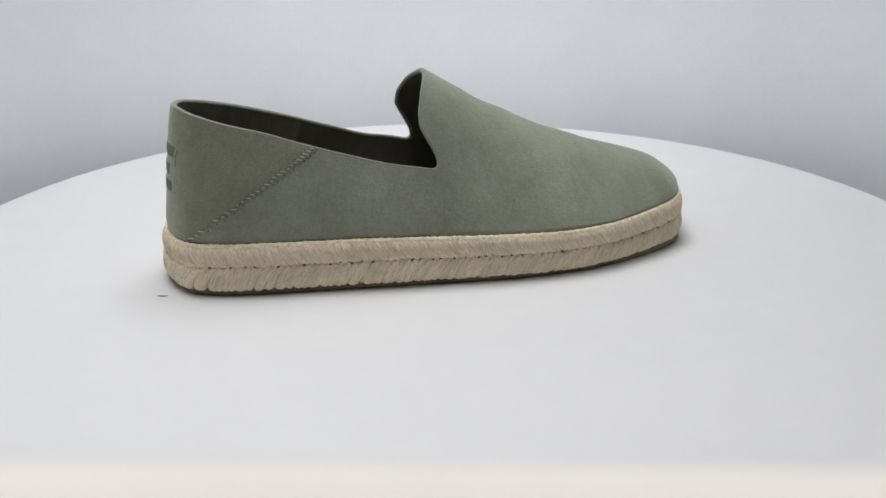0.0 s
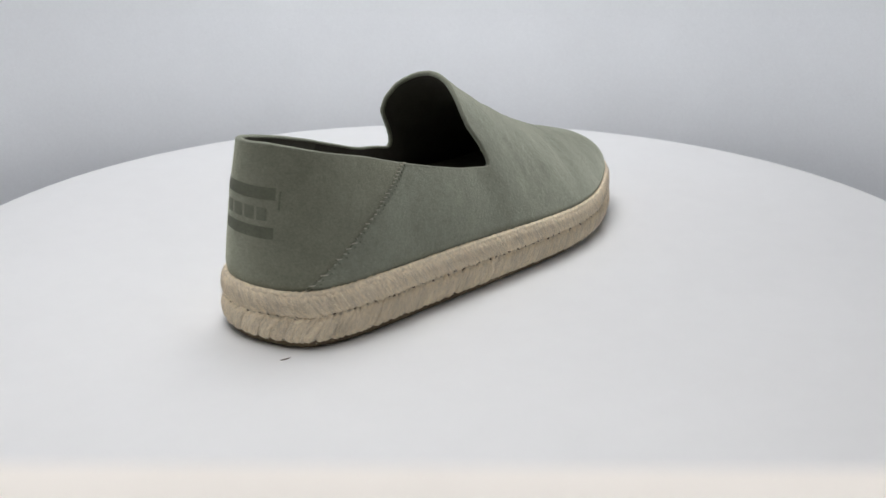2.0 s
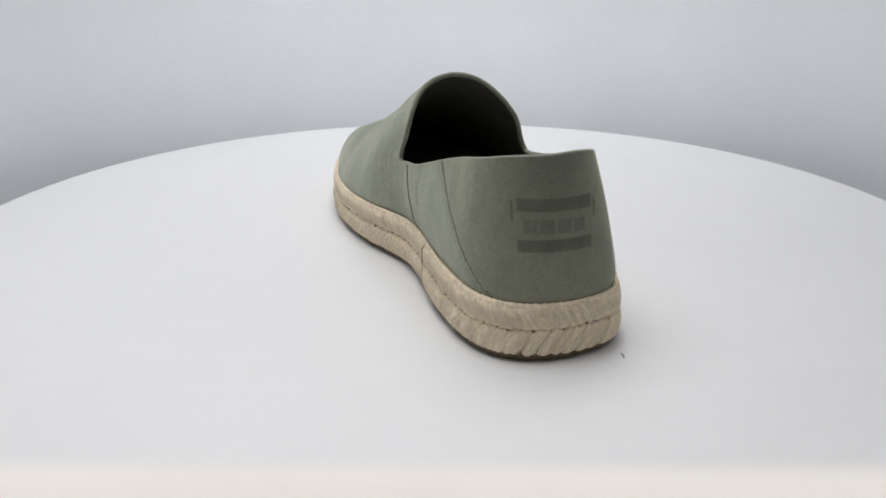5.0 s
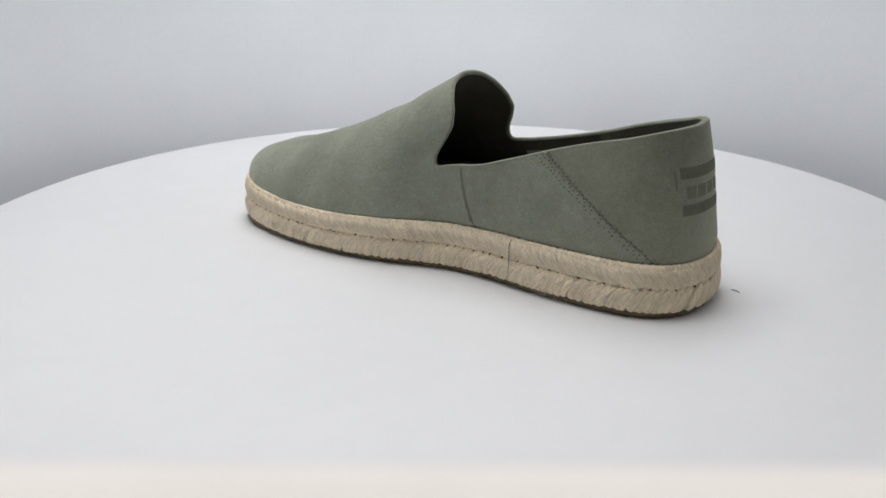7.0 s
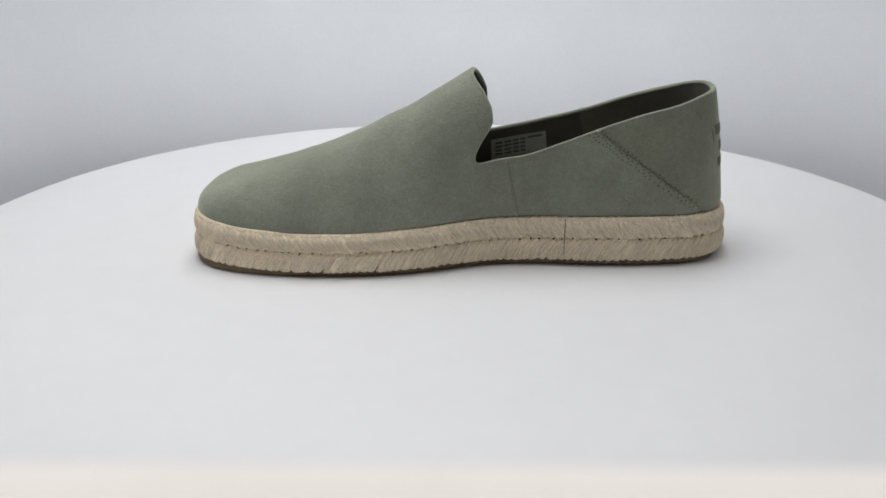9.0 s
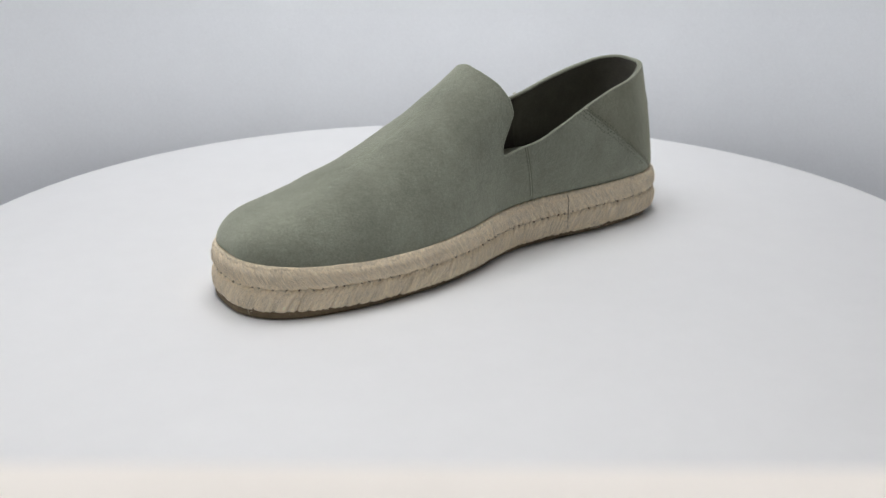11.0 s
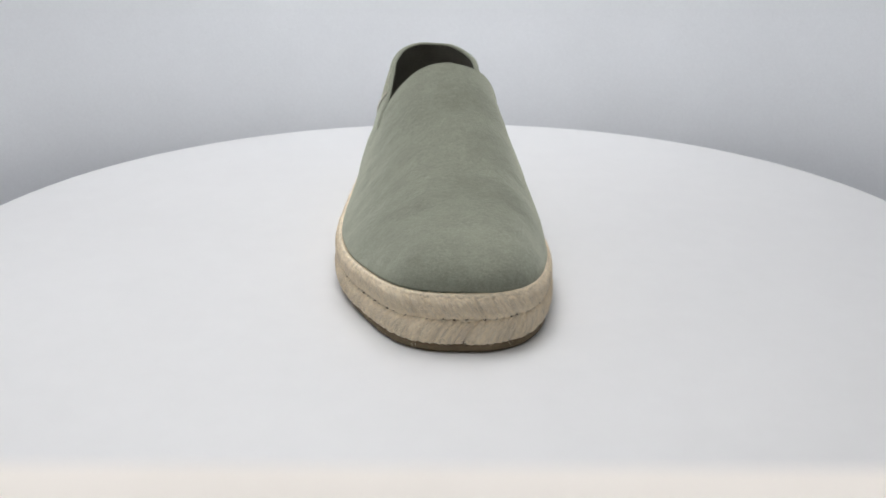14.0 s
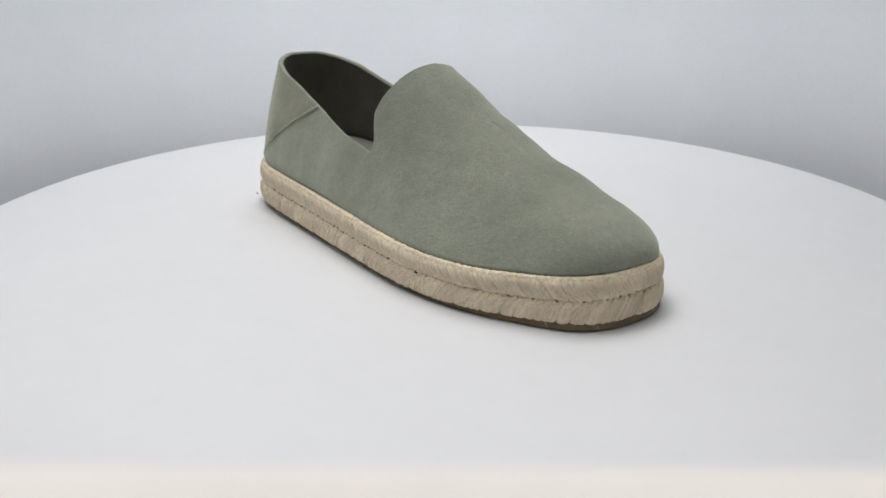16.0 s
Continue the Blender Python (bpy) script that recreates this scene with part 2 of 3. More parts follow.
# ---- the shoe ----
# millimetres in this part, x to the toe; the origin is the turntable's axis
# the rope's outer edge
OUTLINE = [(-153.6, -11.2), (-150.4, -26.5), (-143.0, -40.0), (-129.1, -47.0), (-113.8, -50.1), (-98.2, -51.7), (-82.5, -52.7), (-66.9, -53.7),
           (-51.3, -54.8), (-35.6, -55.9), (-20.0, -56.9), (-4.3, -57.9), (11.3, -58.8), (27.0, -59.1), (42.6, -58.5), (58.2, -56.5),
           (73.4, -52.8), (88.1, -47.3), (102.1, -40.4), (115.8, -32.7), (128.3, -23.3), (135.8, -9.8), (137.8, 5.8), (136.4, 21.3),
           (128.2, 34.4), (114.9, 42.6), (100.0, 47.2), (84.5, 50.0), (68.9, 51.2), (53.2, 51.1), (37.6, 49.6), (22.3, 46.6),
           (7.2, 42.2), (-7.3, 36.4), (-21.9, 31.5), (-37.4, 29.5), (-53.0, 29.5), (-68.7, 30.3), (-84.3, 30.6), (-100.0, 30.2),
           (-115.6, 28.8), (-130.8, 25.4), (-144.5, 17.0), (-151.8, 4.3)]


def seam_z(x):
    """Height of the seam between rope and upper; the sole is thinner at the ball."""
    return np.interp(x, (-150, -100, -50, 0, 50, 80, 110, 138), (26.8, 27.1, 26.7, 25.1, 23.4, 23.4, 25.0, 27.8))


def closed_spline(pts, n):
    """n points at even steps along a closed smooth curve, from the first point on."""
    pts = np.array(pts, float)
    m = len(pts)
    dense = []
    for i in range(m):
        a, b, c, d = pts[i - 1], pts[i], pts[(i + 1) % m], pts[(i + 2) % m]
        for t in np.linspace(0, 1, 40, endpoint=False):
            dense.append(0.5 * (2 * b + (c - a) * t + (2 * a - 5 * b + 4 * c - d) * t * t + (3 * b - a - 3 * c + d) * t ** 3))
    dense = np.array(dense)
    for _ in range(60):
        dense = 0.25 * np.roll(dense, 1, 0) + 0.5 * dense + 0.25 * np.roll(dense, -1, 0)
    seg = np.linalg.norm(np.roll(dense, -1, 0) - dense, axis=1)
    s = np.concatenate([[0], np.cumsum(seg)])
    loop = np.vstack([dense, dense[:1]])
    at = np.linspace(0, s[-1], n, endpoint=False)
    return np.stack([np.interp(at, s, loop[:, k]) for k in range(loop.shape[1])], 1), s[-1]


def outward(loop):
    """Outward normals of a loop that runs anticlockwise."""
    tan = np.roll(loop, -1, 0) - np.roll(loop, 1, 0)
    tan /= np.linalg.norm(tan, axis=1)[:, None]
    return np.stack([tan[:, 1], -tan[:, 0]], 1), tan


NU = 480
ROPE_EDGE, _ = closed_spline(OUTLINE, NU)
LOOP, PERIMETER = closed_spline(ROPE_EDGE - 3.0 * outward(ROPE_EDGE)[0], NU)
NORM, TANG = outward(LOOP)
MM = 0.001


def smooth_interp(x, xs, ys):
    """Cubic interpolation through a few values, with gentle ends."""
    xs, ys = np.array(xs, float), np.array(ys, float)
    m = np.gradient(ys, xs)
    x = np.clip(x, xs[0], xs[-1])
    i = np.clip(np.searchsorted(xs, x) - 1, 0, len(xs) - 2)
    h = xs[i + 1] - xs[i]
    t = (x - xs[i]) / h
    return ((2 * t ** 3 - 3 * t ** 2 + 1) * ys[i] + (t ** 3 - 2 * t ** 2 + t) * h * m[i] + (-2 * t ** 3 + 3 * t ** 2) * ys[i + 1] + (t ** 3 - t ** 2) * h * m[i + 1])


def crest_height(x):
    """Height of the vamp's crest over the table, without the fall at the toe."""
    return smooth_interp(np.asarray(x, float), (-40, -13, 3, 18, 34, 50, 67, 85, 102, 121, 140), (115.2, 100.9, 91.2, 82.2, 74.4, 66.8, 60.2, 53.6, 49.4, 47.4, 46.0))


NOTCH_R, NOTCH_L = -13.5, -15.5
# the mouth's edge: height, x on the outer (right) side and on the inner (left) side
EDGE_Z = (27, 56.5, 59.5, 62.5, 68, 75, 82, 91, 97, 101)
EDGE_R = (-13.5, -13.5, -12.3, -13.0, -17, -21.5, -21, -18, -15.3, -13.2)
EDGE_L = (-15.5, -15.0, -13.4, -14.8, -20.5, -25.0, -24, -19.5, -15.5, -13.2)
POLE_X = 70.0
NLOW, NHIGH = 16, 34

right_i = [i for i in range(NU) if LOOP[i, 1] < 0 and LOOP[i, 0] >= NOTCH_R][0]
left_i = max(i for i in range(NU) if LOOP[i, 0] >= NOTCH_L and LOOP[i, 1] > 0)
FRONT = list(range(right_i, left_i + 1))
REAR = list(range(left_i, NU)) + list(range(0, right_i + 1))


def front_rib(i):
    """Points from the seam to the crest over outline point i of the front part."""
    ox, oy = LOOP[i]
    cx = min(ox, POLE_X)
    cy = float(np.interp(cx, (-13, 30, 70), (1.5, 6.0, 11.0)))
    side = min(1.0, max(0.0, (oy - cy) / 16 + 0.5))
    knots = (-20, 10, 45, 80, 110, 140)
    q = (1 - side) * float(smooth_interp(ox, knots, (1.03, 0.94, 1.0, 1.08, 1.35, 2.6))) + side * float(smooth_interp(ox, knots, (3.6, 2.3, 1.6, 1.65, 1.75, 2.6)))
    p = 2.1 + 1.4 * min(1.0, max(0.0, (ox - 60) / 70))
    base_x = NOTCH_L + (NOTCH_R - NOTCH_L) * (1 - side)
    fade = math.exp(-max(0.0, ox - base_x) / 14.0)
    low = seam_z(ox)
    # share of the rib that lies below the notch
    notch = (1 - side) * 0.443 + side * 0.132

    def point(a):
        rho = math.cos(a * math.pi / 2) ** (2 / p) if a < 1 else 0.0
        zz = math.sin(a * math.pi / 2) ** (2 / q)
        x, y = cx + (ox - cx) * rho, cy + (oy - cy) * rho
        z = low + (float(crest_height(x)) - low) * zz
        if ox <= POLE_X:
            x += ((1 - side) * float(np.interp(z, EDGE_Z, EDGE_R)) + side * float(np.interp(z, EDGE_Z, EDGE_L)) - base_x) * fade
            z = low + (float(crest_height(x)) - low) * zz
        return x, y, z

    def even(a0, a1, n):
        fine = np.array([point(a) for a in np.linspace(a0, a1, 60)])
        d = np.concatenate([[0], np.cumsum(np.linalg.norm(np.diff(fine, axis=0), axis=1))])
        at = np.linspace(0, d[-1], n)
        return np.stack([np.interp(at, d, fine[:, k]) for k in range(3)], 1)
    return np.vstack([even(0, notch, NLOW), even(notch, 1, NHIGH)[1:]])


COLLAR = [(-17, 28.5, 57.5), (-28, 29.4, 58.2), (-41, 28.8, 60.2), (-60, 26.4, 66.3), (-79, 23.4, 72.8), (-100, 20.5, 79.3), (-120, 17.8, 84.2), (-132.5, 11.0, 87.4), (-140.3, 3.3, 89.2), (-143.0, -6.5, 89.7),
          (-141.5, -17.5, 90.2), (-135, -27, 88.5), (-120, -33.3, 84.3), (-100, -34.8, 78.8), (-76, -35.8, 71), (-50, -39, 63.8), (-35, -40.2, 60.3), (-24, -39.4, 58.2), (-14, -39.4, 57.0)]


def open_spline(pts, at):
    pts = np.array(pts, float)
    d = np.concatenate([[0], np.cumsum(np.linalg.norm(np.diff(pts, axis=0), axis=1))])
    d /= d[-1]
    return np.stack([smooth_interp(np.array(at), d, pts[:, k]) for k in range(pts.shape[1])], 1)


FR = np.array([front_rib(i) for i in FRONT])


def rear_grid():
    n = len(REAR)
    # the collar's share at each outline point: by length along both curves
    loop = LOOP[REAR]
    d = np.concatenate([[0], np.cumsum(np.linalg.norm(np.diff(loop, axis=0), axis=1))])
    at = d / d[-1]
    first, last = FR[-1][NLOW - 1], FR[0][NLOW - 1]
    pts = [tuple(first)] + COLLAR[1:-1] + [tuple(last)]
    top = open_spline(pts, at)
    out = np.zeros((n, NLOW, 3))
    b = np.linspace(0, 1, NLOW)
    for k in range(n):
        base = np.array([*loop[k], seam_z(loop[k][0])])
        nrm = np.array([*NORM[REAR[k]], 0])
        heel = math.exp(-((loop[k][0] + 150) / 32.0) ** 2)
        mid = 0.5 * (base + top[k]) + nrm * (2.3 - 1.5 * heel + 1.0 * heel * abs(nrm[1]))
        ctrl = 2 * mid - 0.5 * (base + top[k])
        out[k] = ((1 - b) ** 2)[:, None] * base + (2 * b * (1 - b))[:, None] * ctrl + (b ** 2)[:, None] * top[k]
    for edge, rib, sgn in ((0, FR[-1][:NLOW], 1), (n - 1, FR[0][:NLOW], -1)):
        delta = rib - out[edge]
        for k in range(n):
            dist = abs(d[k] - d[edge])
            out[k] += delta * math.exp(-(dist / 24.0) ** 2)
    return out


RG = rear_grid()


def grid_normals(g):
    du = np.gradient(g, axis=0)
    dv = np.gradient(g, axis=1)
    nn = np.cross(du, dv)
    ln = np.linalg.norm(nn, axis=2)
    ln[ln < 1e-9] = 1
    return nn / ln[:, :, None]


def relax(g, times):
    """A light smoothing of the inner points of a grid."""
    for _ in range(times):
        g[1:-1, 1:-1] = 0.5 * g[1:-1, 1:-1] + 0.125 * (g[2:, 1:-1] + g[:-2, 1:-1] + g[1:-1, 2:] + g[1:-1, :-2])
    return g


def soft_folds(g, amount):
    """Slight unevenness of the leather."""
    nn = grid_normals(g)
    for i in range(g.shape[0]):
        for j in range(2, g.shape[1] - 1):
            q = g[i, j]
            f = noise.noise(Vector((q[0] / 16, q[1] / 34, q[2] / 30))) + 0.45 * noise.noise(Vector((q[0] / 7, q[1] / 15, q[2] / 15 + 9)))
            end = min(i, g.shape[0] - 1 - i)
            g[i, j] = q + nn[i, j] * (amount * f * (min(1.0, end / 14.0) if j < NLOW + 6 else 1.0))
    return g


def blend_joins(fr, rg):
    """Even out the lower rows round the two places where the front and the rear ribs meet."""
    nf, nr = len(fr), len(rg)
    ring = np.concatenate([fr[:, :NLOW], rg[1:-1]])
    n = len(ring)
    dist = np.array([min(abs(i - c) if abs(i - c) < n / 2 else n - abs(i - c) for c in (0, nf - 1)) for i in range(n)])
    weight = np.clip(1 - dist / 16.0, 0, 1)[:, None, None] * np.linspace(0.15, 1, NLOW)[None, :, None]
    before = ring.copy()
    for _ in range(60):
        ring = ring + 0.5 * weight * (0.5 * (np.roll(ring, 1, 0) + np.roll(ring, -1, 0)) - ring)
    move = ring - before
    fr = fr.copy()
    fr[:, :NLOW] = ring[:nf]
    # the rows above the notch follow, less and less
    fade = np.linspace(1, 0, 9)[1:]
    for k, w in enumerate(fade):
        fr[:, NLOW + k] += move[:nf, NLOW - 1] * w
    rg = np.concatenate([ring[nf - 1:nf], ring[nf:], ring[:1]])
    return fr, rg




def round_notches(fr, rg):
    """A small curve instead of a corner where the vamp's edge meets the collar."""
    n = 24
    for fe, re, step in ((0, -1, -1), (-1, 0, 1)):
        up = [fr[fe, NLOW - 1 + k].copy() for k in range(n)]
        side = [rg[re + step * k, -1].copy() for k in range(n)]
        line = np.array(up[::-1] + side[1:])
        before, c = line.copy(), n - 1
        weight = np.clip(1 - np.abs(np.arange(len(line)) - c) / 12.0, 0, 1)[:, None]
        for _ in range(14):
            mean = 0.5 * (np.roll(line, 1, 0) + np.roll(line, -1, 0))
            line = line + 0.6 * weight * (mean - line)
        move = line - before
        for k in range(1, n):
            for i in range(16):
                fr[i if fe == 0 else -1 - i, NLOW - 1 + k] += move[c - k] * math.exp(-i / 4.0)
        for i in range(16):
            for j in range(NLOW):
                fr[i if fe == 0 else -1 - i, j] += move[c] * math.exp(-i / 4.0) * (j / (NLOW - 1)) ** 4
        for k in range(n):
            for j in range(NLOW):
                rg[re + step * k, j] += move[c + k] * (j / (NLOW - 1)) ** 4
    return fr, rg


FR, RG = blend_joins(FR, RG)
FR, RG = round_notches(FR, RG)
FR = soft_folds(FR, 0.5)
RG = soft_folds(RG, 0.35)
# the upper's lower edge is tucked in behind the rope
FR[:, 0, :2] -= 1.2 * NORM[FRONT]
RG[:, 0, :2] -= 1.2 * NORM[REAR]
SHOE = tagged(new("espadrille_shoe"), "sage green suede slip-on espadrille with braided jute sole", "shoe")


def edge_radius(x):
    """Half thickness of the rolled edge."""
    return np.interp(x, (-125, -60, -25, 0), (1.6, 1.15, 1.25, 1.5))


def upper_piece(name, offset, mat, label):
    """Vamp and quarters as one skin, offset millimetres along its normal, as rows of front and rear grids welded at the notches."""
    fg = np.array(FR)
    fn = grid_normals(fg)
    fn[:, -1] = fn[:, -2]
    rn = grid_normals(RG)
    # share the normals where the grids meet
    for fe, re in ((-1, 0), (0, -1)):
        avg = fn[fe, :NLOW] + rn[re]
        avg /= np.linalg.norm(avg, axis=1)[:, None]
        fn[fe, :NLOW] = rn[re] = avg
    verts, faces = [], []
    a = (fg + fn * offset).reshape(-1, 3)
    # the collar is padded towards the heel
    pad = (edge_radius(RG[:, -1, 0]) - 1.0)[:, None] * np.linspace(0, 1, NLOW)[None, :] ** 2
    thick = offset if offset == 0 else offset - 2 * pad
    b = (RG + rn * (thick[:, :, None] if offset else 0)).reshape(-1, 3)
    verts = [Vector(v) * MM for v in np.vstack([a, b])]
    faces = grid_faces(len(FRONT), NLOW + NHIGH - 1) + grid_faces(len(REAR), NLOW, start=len(a))
    bm = bmesh.new()
    vs = [bm.verts.new(v) for v in verts]
    for f in faces:
        bm.faces.new([vs[k] for k in f])
    bmesh.ops.remove_doubles(bm, verts=bm.verts, dist=0.00035 if offset < -0.1 else 0.0002)
    bmesh.ops.recalc_face_normals(bm, faces=bm.faces)
    for f in bm.faces:
        f.smooth = True
    me = bpy.data.meshes.new(name)
    bm.to_mesh(me)
    bm.free()
    me.materials.append(mat)
    ob = new(name, me)
    ob.parent = SHOE
    return tagged(ob, label)


upper_piece("upper", 0.0, SUEDE, "sage green suede upper")
upper_piece("lining", -1.7, LINING, "dark grey-brown lining")


def mouth_edge():
    """The rolled edge of the mouth: along the vamp's edge and the collar."""
    pts = [FR[0][k] for k in range(NLOW - 1, NLOW + NHIGH - 1)] + [FR[-1][k] for k in range(NLOW + NHIGH - 3, NLOW - 2, -1)] + [RG[k][-1] for k in range(1, len(REAR) - 1)]
    return np.array(pts)


def rolled_edge():
    loop, _ = closed_spline(mouth_edge(), 420)
    verts, faces = [], []
    fg, fn = np.array(FR), grid_normals(np.array(FR))
    rn = grid_normals(RG)
    src = np.vstack([fg[0], fg[-1], RG[:, -1]])
    nor = np.vstack([fn[0], fn[-1], rn[:, -1]])
    for i in range(420):
        tan = Vector(loop[(i + 1) % 420] - loop[i - 1]).normalized()
        k = int(np.argmin(((src - loop[i]) ** 2).sum(axis=1)))
        n = Vector(nor[k])
        n = (n - tan * n.dot(tan)).normalized()
        side = tan.cross(n)
        rad = float(edge_radius(loop[i][0]))
        c = Vector(loop[i]) - n * (rad - 0.2)
        for s in range(8):
            a = 2 * math.pi * s / 8
            verts.append((c + n * (rad * math.cos(a)) + side * (1.05 * math.sin(a))) * MM)
    for i in range(420):
        for s in range(8):
            j = (i + 1) % 420
            faces.append((i * 8 + s, i * 8 + (s + 1) % 8, j * 8 + (s + 1) % 8, j * 8 + s))
    finish("collar_edge", verts, faces, SUEDE, SHOE, "rolled suede edge of the opening")


rolled_edge()


def cap(name, inset, z, mat, label, dome=0.0):
    """A flat sheet inside the outline."""
    loop = LOOP - NORM * (inset + np.interp(LOOP[:, 0], (20, 50), (0, 9)))[:, None]
    verts, faces, rings = [], [], 8
    for i in range(0, NU, 4):
        for k in range(rings + 1):
            f = k / rings
            cc = np.array([np.clip(loop[i, 0], -110, 90), 0.0])
            cc[1] = -10 + 0.09 * (cc[0] + 110)
            q = loop[i] * (1 - f) + cc * f
            verts.append((q[0] * MM, q[1] * MM, (z - dome * math.sin(f * math.pi / 2)) * MM))
    faces = grid_faces(NU // 4, rings + 1, closed=True)
    finish(name, verts, faces, mat, SHOE, label)


cap("insole", 6.5, 35.5, INSOLE, "pale green suede insole", dome=1.5)


def rope_mid(x):
    """Height of the braid's middle."""
    return 15.8 * seam_z(x) / 27.8


def toe_lift(x):
    return 0.2 * max(0.0, (x - 88) / 50.0) ** 2


def outsole():
    prof = [(2.2, 0.0), (0.7, 0.4), (0.1, 1.2), (0.0, 3.2), (0.4, 4.2), (4.0, 4.4)]
    verts = []
    for i in range(0, NU, 2):
        for inset, z in prof:
            q = LOOP[i] - NORM[i] * (inset - float(np.interp(LOOP[i][0], (60, 115), (0.0, 2.3))))
            lift = toe_lift(q[0]) * (1.0 if z < 2 else 0.55)
            verts.append((q[0] * MM, q[1] * MM, (z + lift) * MM))
    m = len(prof)
    faces = grid_faces(NU // 2, m, closed=True)
    faces.append(tuple(i * m for i in range(NU // 2))[::-1])
    faces.append(tuple(i * m + m - 1 for i in range(NU // 2)))
    return finish("outsole", verts, faces, RUBBER, SHOE, "thin olive-brown rubber outsole")


outsole()


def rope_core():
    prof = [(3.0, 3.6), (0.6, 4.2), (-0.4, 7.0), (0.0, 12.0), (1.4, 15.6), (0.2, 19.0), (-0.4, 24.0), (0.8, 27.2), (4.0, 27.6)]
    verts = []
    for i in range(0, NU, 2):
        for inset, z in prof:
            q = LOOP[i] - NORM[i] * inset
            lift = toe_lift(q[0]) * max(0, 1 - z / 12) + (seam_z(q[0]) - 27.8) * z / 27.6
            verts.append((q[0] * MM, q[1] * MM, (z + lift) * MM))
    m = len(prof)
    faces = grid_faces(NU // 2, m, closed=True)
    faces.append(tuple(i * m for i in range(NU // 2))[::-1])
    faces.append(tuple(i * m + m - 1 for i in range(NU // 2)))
    return finish("rope_midsole", verts, faces, JUTE_CORE_SHADED, SHOE, "braided natural jute midsole")


ROPE = rope_core()

def rope_edge():
    """The felted top edge of the rope, where the strands turn in under the upper."""
    verts, n, sides = [], NU, 8
    for i in range(n):
        z0 = seam_z(LOOP[i][0]) - 1.4 + 0.2 * noise.noise(Vector((i * 0.12, 0, 3)))
        for k in range(sides):
            a = 2 * math.pi * k / sides
            o = -0.1 + 0.3 * noise.noise(Vector((i * 0.2, 7, 0))) + 1.6 * math.cos(a)
            q = LOOP[i] + NORM[i] * o
            verts.append((q[0] * MM, q[1] * MM, (z0 + 1.75 * math.sin(a)) * MM))
    faces = []
    for i in range(n):
        j = (i + 1) % n
        faces += [(i * sides + k, j * sides + k, j * sides + (k + 1) % sides, i * sides + (k + 1) % sides) for k in range(sides)]
    finish("rope_edge", verts, faces, JUTE_FELT, ROPE, "felted pale top edge of the rope")


rope_edge()

# strand paths in the frame (along the edge, outward, up), millimetres
LOWER_PATH = [(-2.6, 0.2, 4.0), (-2.2, 1.4, 5.0), (-1.3, 2.0, 7.4), (-0.1, 2.2, 10.0), (1.5, 2.0, 12.5), (3.3, 1.4, 14.5), (5.0, -0.1, 15.8)]
UPPER_PATH = [(5.0, -0.1, 15.8), (3.5, 1.1, 17.2), (1.9, 1.6, 19.2), (0.3, 1.7, 21.7), (-1.1, 1.4, 24.0), (-2.0, 0.8, 25.5), (-2.7, -0.4, 26.4), (-3.0, -2.2, 26.6)]


def strand_mesh(name, path, width, depth, seed, mat, middle_first):
    rnd = random.Random(seed)
    verts, faces = [], []
    sides, n = 6, len(path)
    for i, q in enumerate(path):
        q = Vector(q) + Vector((rnd.uniform(-0.25, 0.25), rnd.uniform(-0.15, 0.15), 0))
        tan = (Vector(path[min(i + 1, n - 1)]) - Vector(path[max(i - 1, 0)])).normalized()
        out = Vector((0, 1, 0))
        out = (out - tan * out.dot(tan)).normalized()
        side = tan.cross(out)
        inner = (i if middle_first else n - 1 - i) / (n - 1)
        taper = (0.5 + 0.5 * min(1.0, inner / 0.4) ** 0.8) * (1.0 - 0.12 * max(0.0, inner - 0.7) / 0.3)
        for k in range(sides):
            a = 2 * math.pi * k / sides
            verts.append((q + side * (width * taper * math.cos(a)) + out * (depth * taper * math.sin(a))) * MM)
    for i in range(n - 1):
        for k in range(sides):
            faces.append((i * sides + k, i * sides + (k + 1) % sides, (i + 1) * sides + (k + 1) % sides, (i + 1) * sides + k))
    me = bpy.data.meshes.new(name)
    me.from_pydata([tuple(v) for v in verts], [], faces)
    me.materials.append(mat)
    me.polygons.foreach_set("use_smooth", [True] * len(me.polygons))
    return me


def at_edge(s):
    """Place, tangent and outward normal at s mm along the outline."""
    f = (s % PERIMETER) / PERIMETER * NU
    i, t = int(f) % NU, f - int(f)
    j = (i + 1) % NU
    return LOOP[i] * (1 - t) + LOOP[j] * t, TANG[i] * (1 - t) + TANG[j] * t, NORM[i] * (1 - t) + NORM[j] * t


def edge_matrix(s, lift=0.0):
    q, t, n = at_edge(s)
    t, n = t / np.linalg.norm(t), n / np.linalg.norm(n)
    return Matrix(((t[0], n[0], 0, q[0] * MM), (t[1], n[1], 0, q[1] * MM), (0, 0, 1, lift * MM), (0, 0, 0, 1)))


# the place where the two ends of the braid meet
JOIN_S = PERIMETER * min(range(NU), key=lambda i: (LOOP[i, 0] + 63.5) ** 2 + (LOOP[i, 1] - 25) ** 2) / NU
ROPE_N = 200


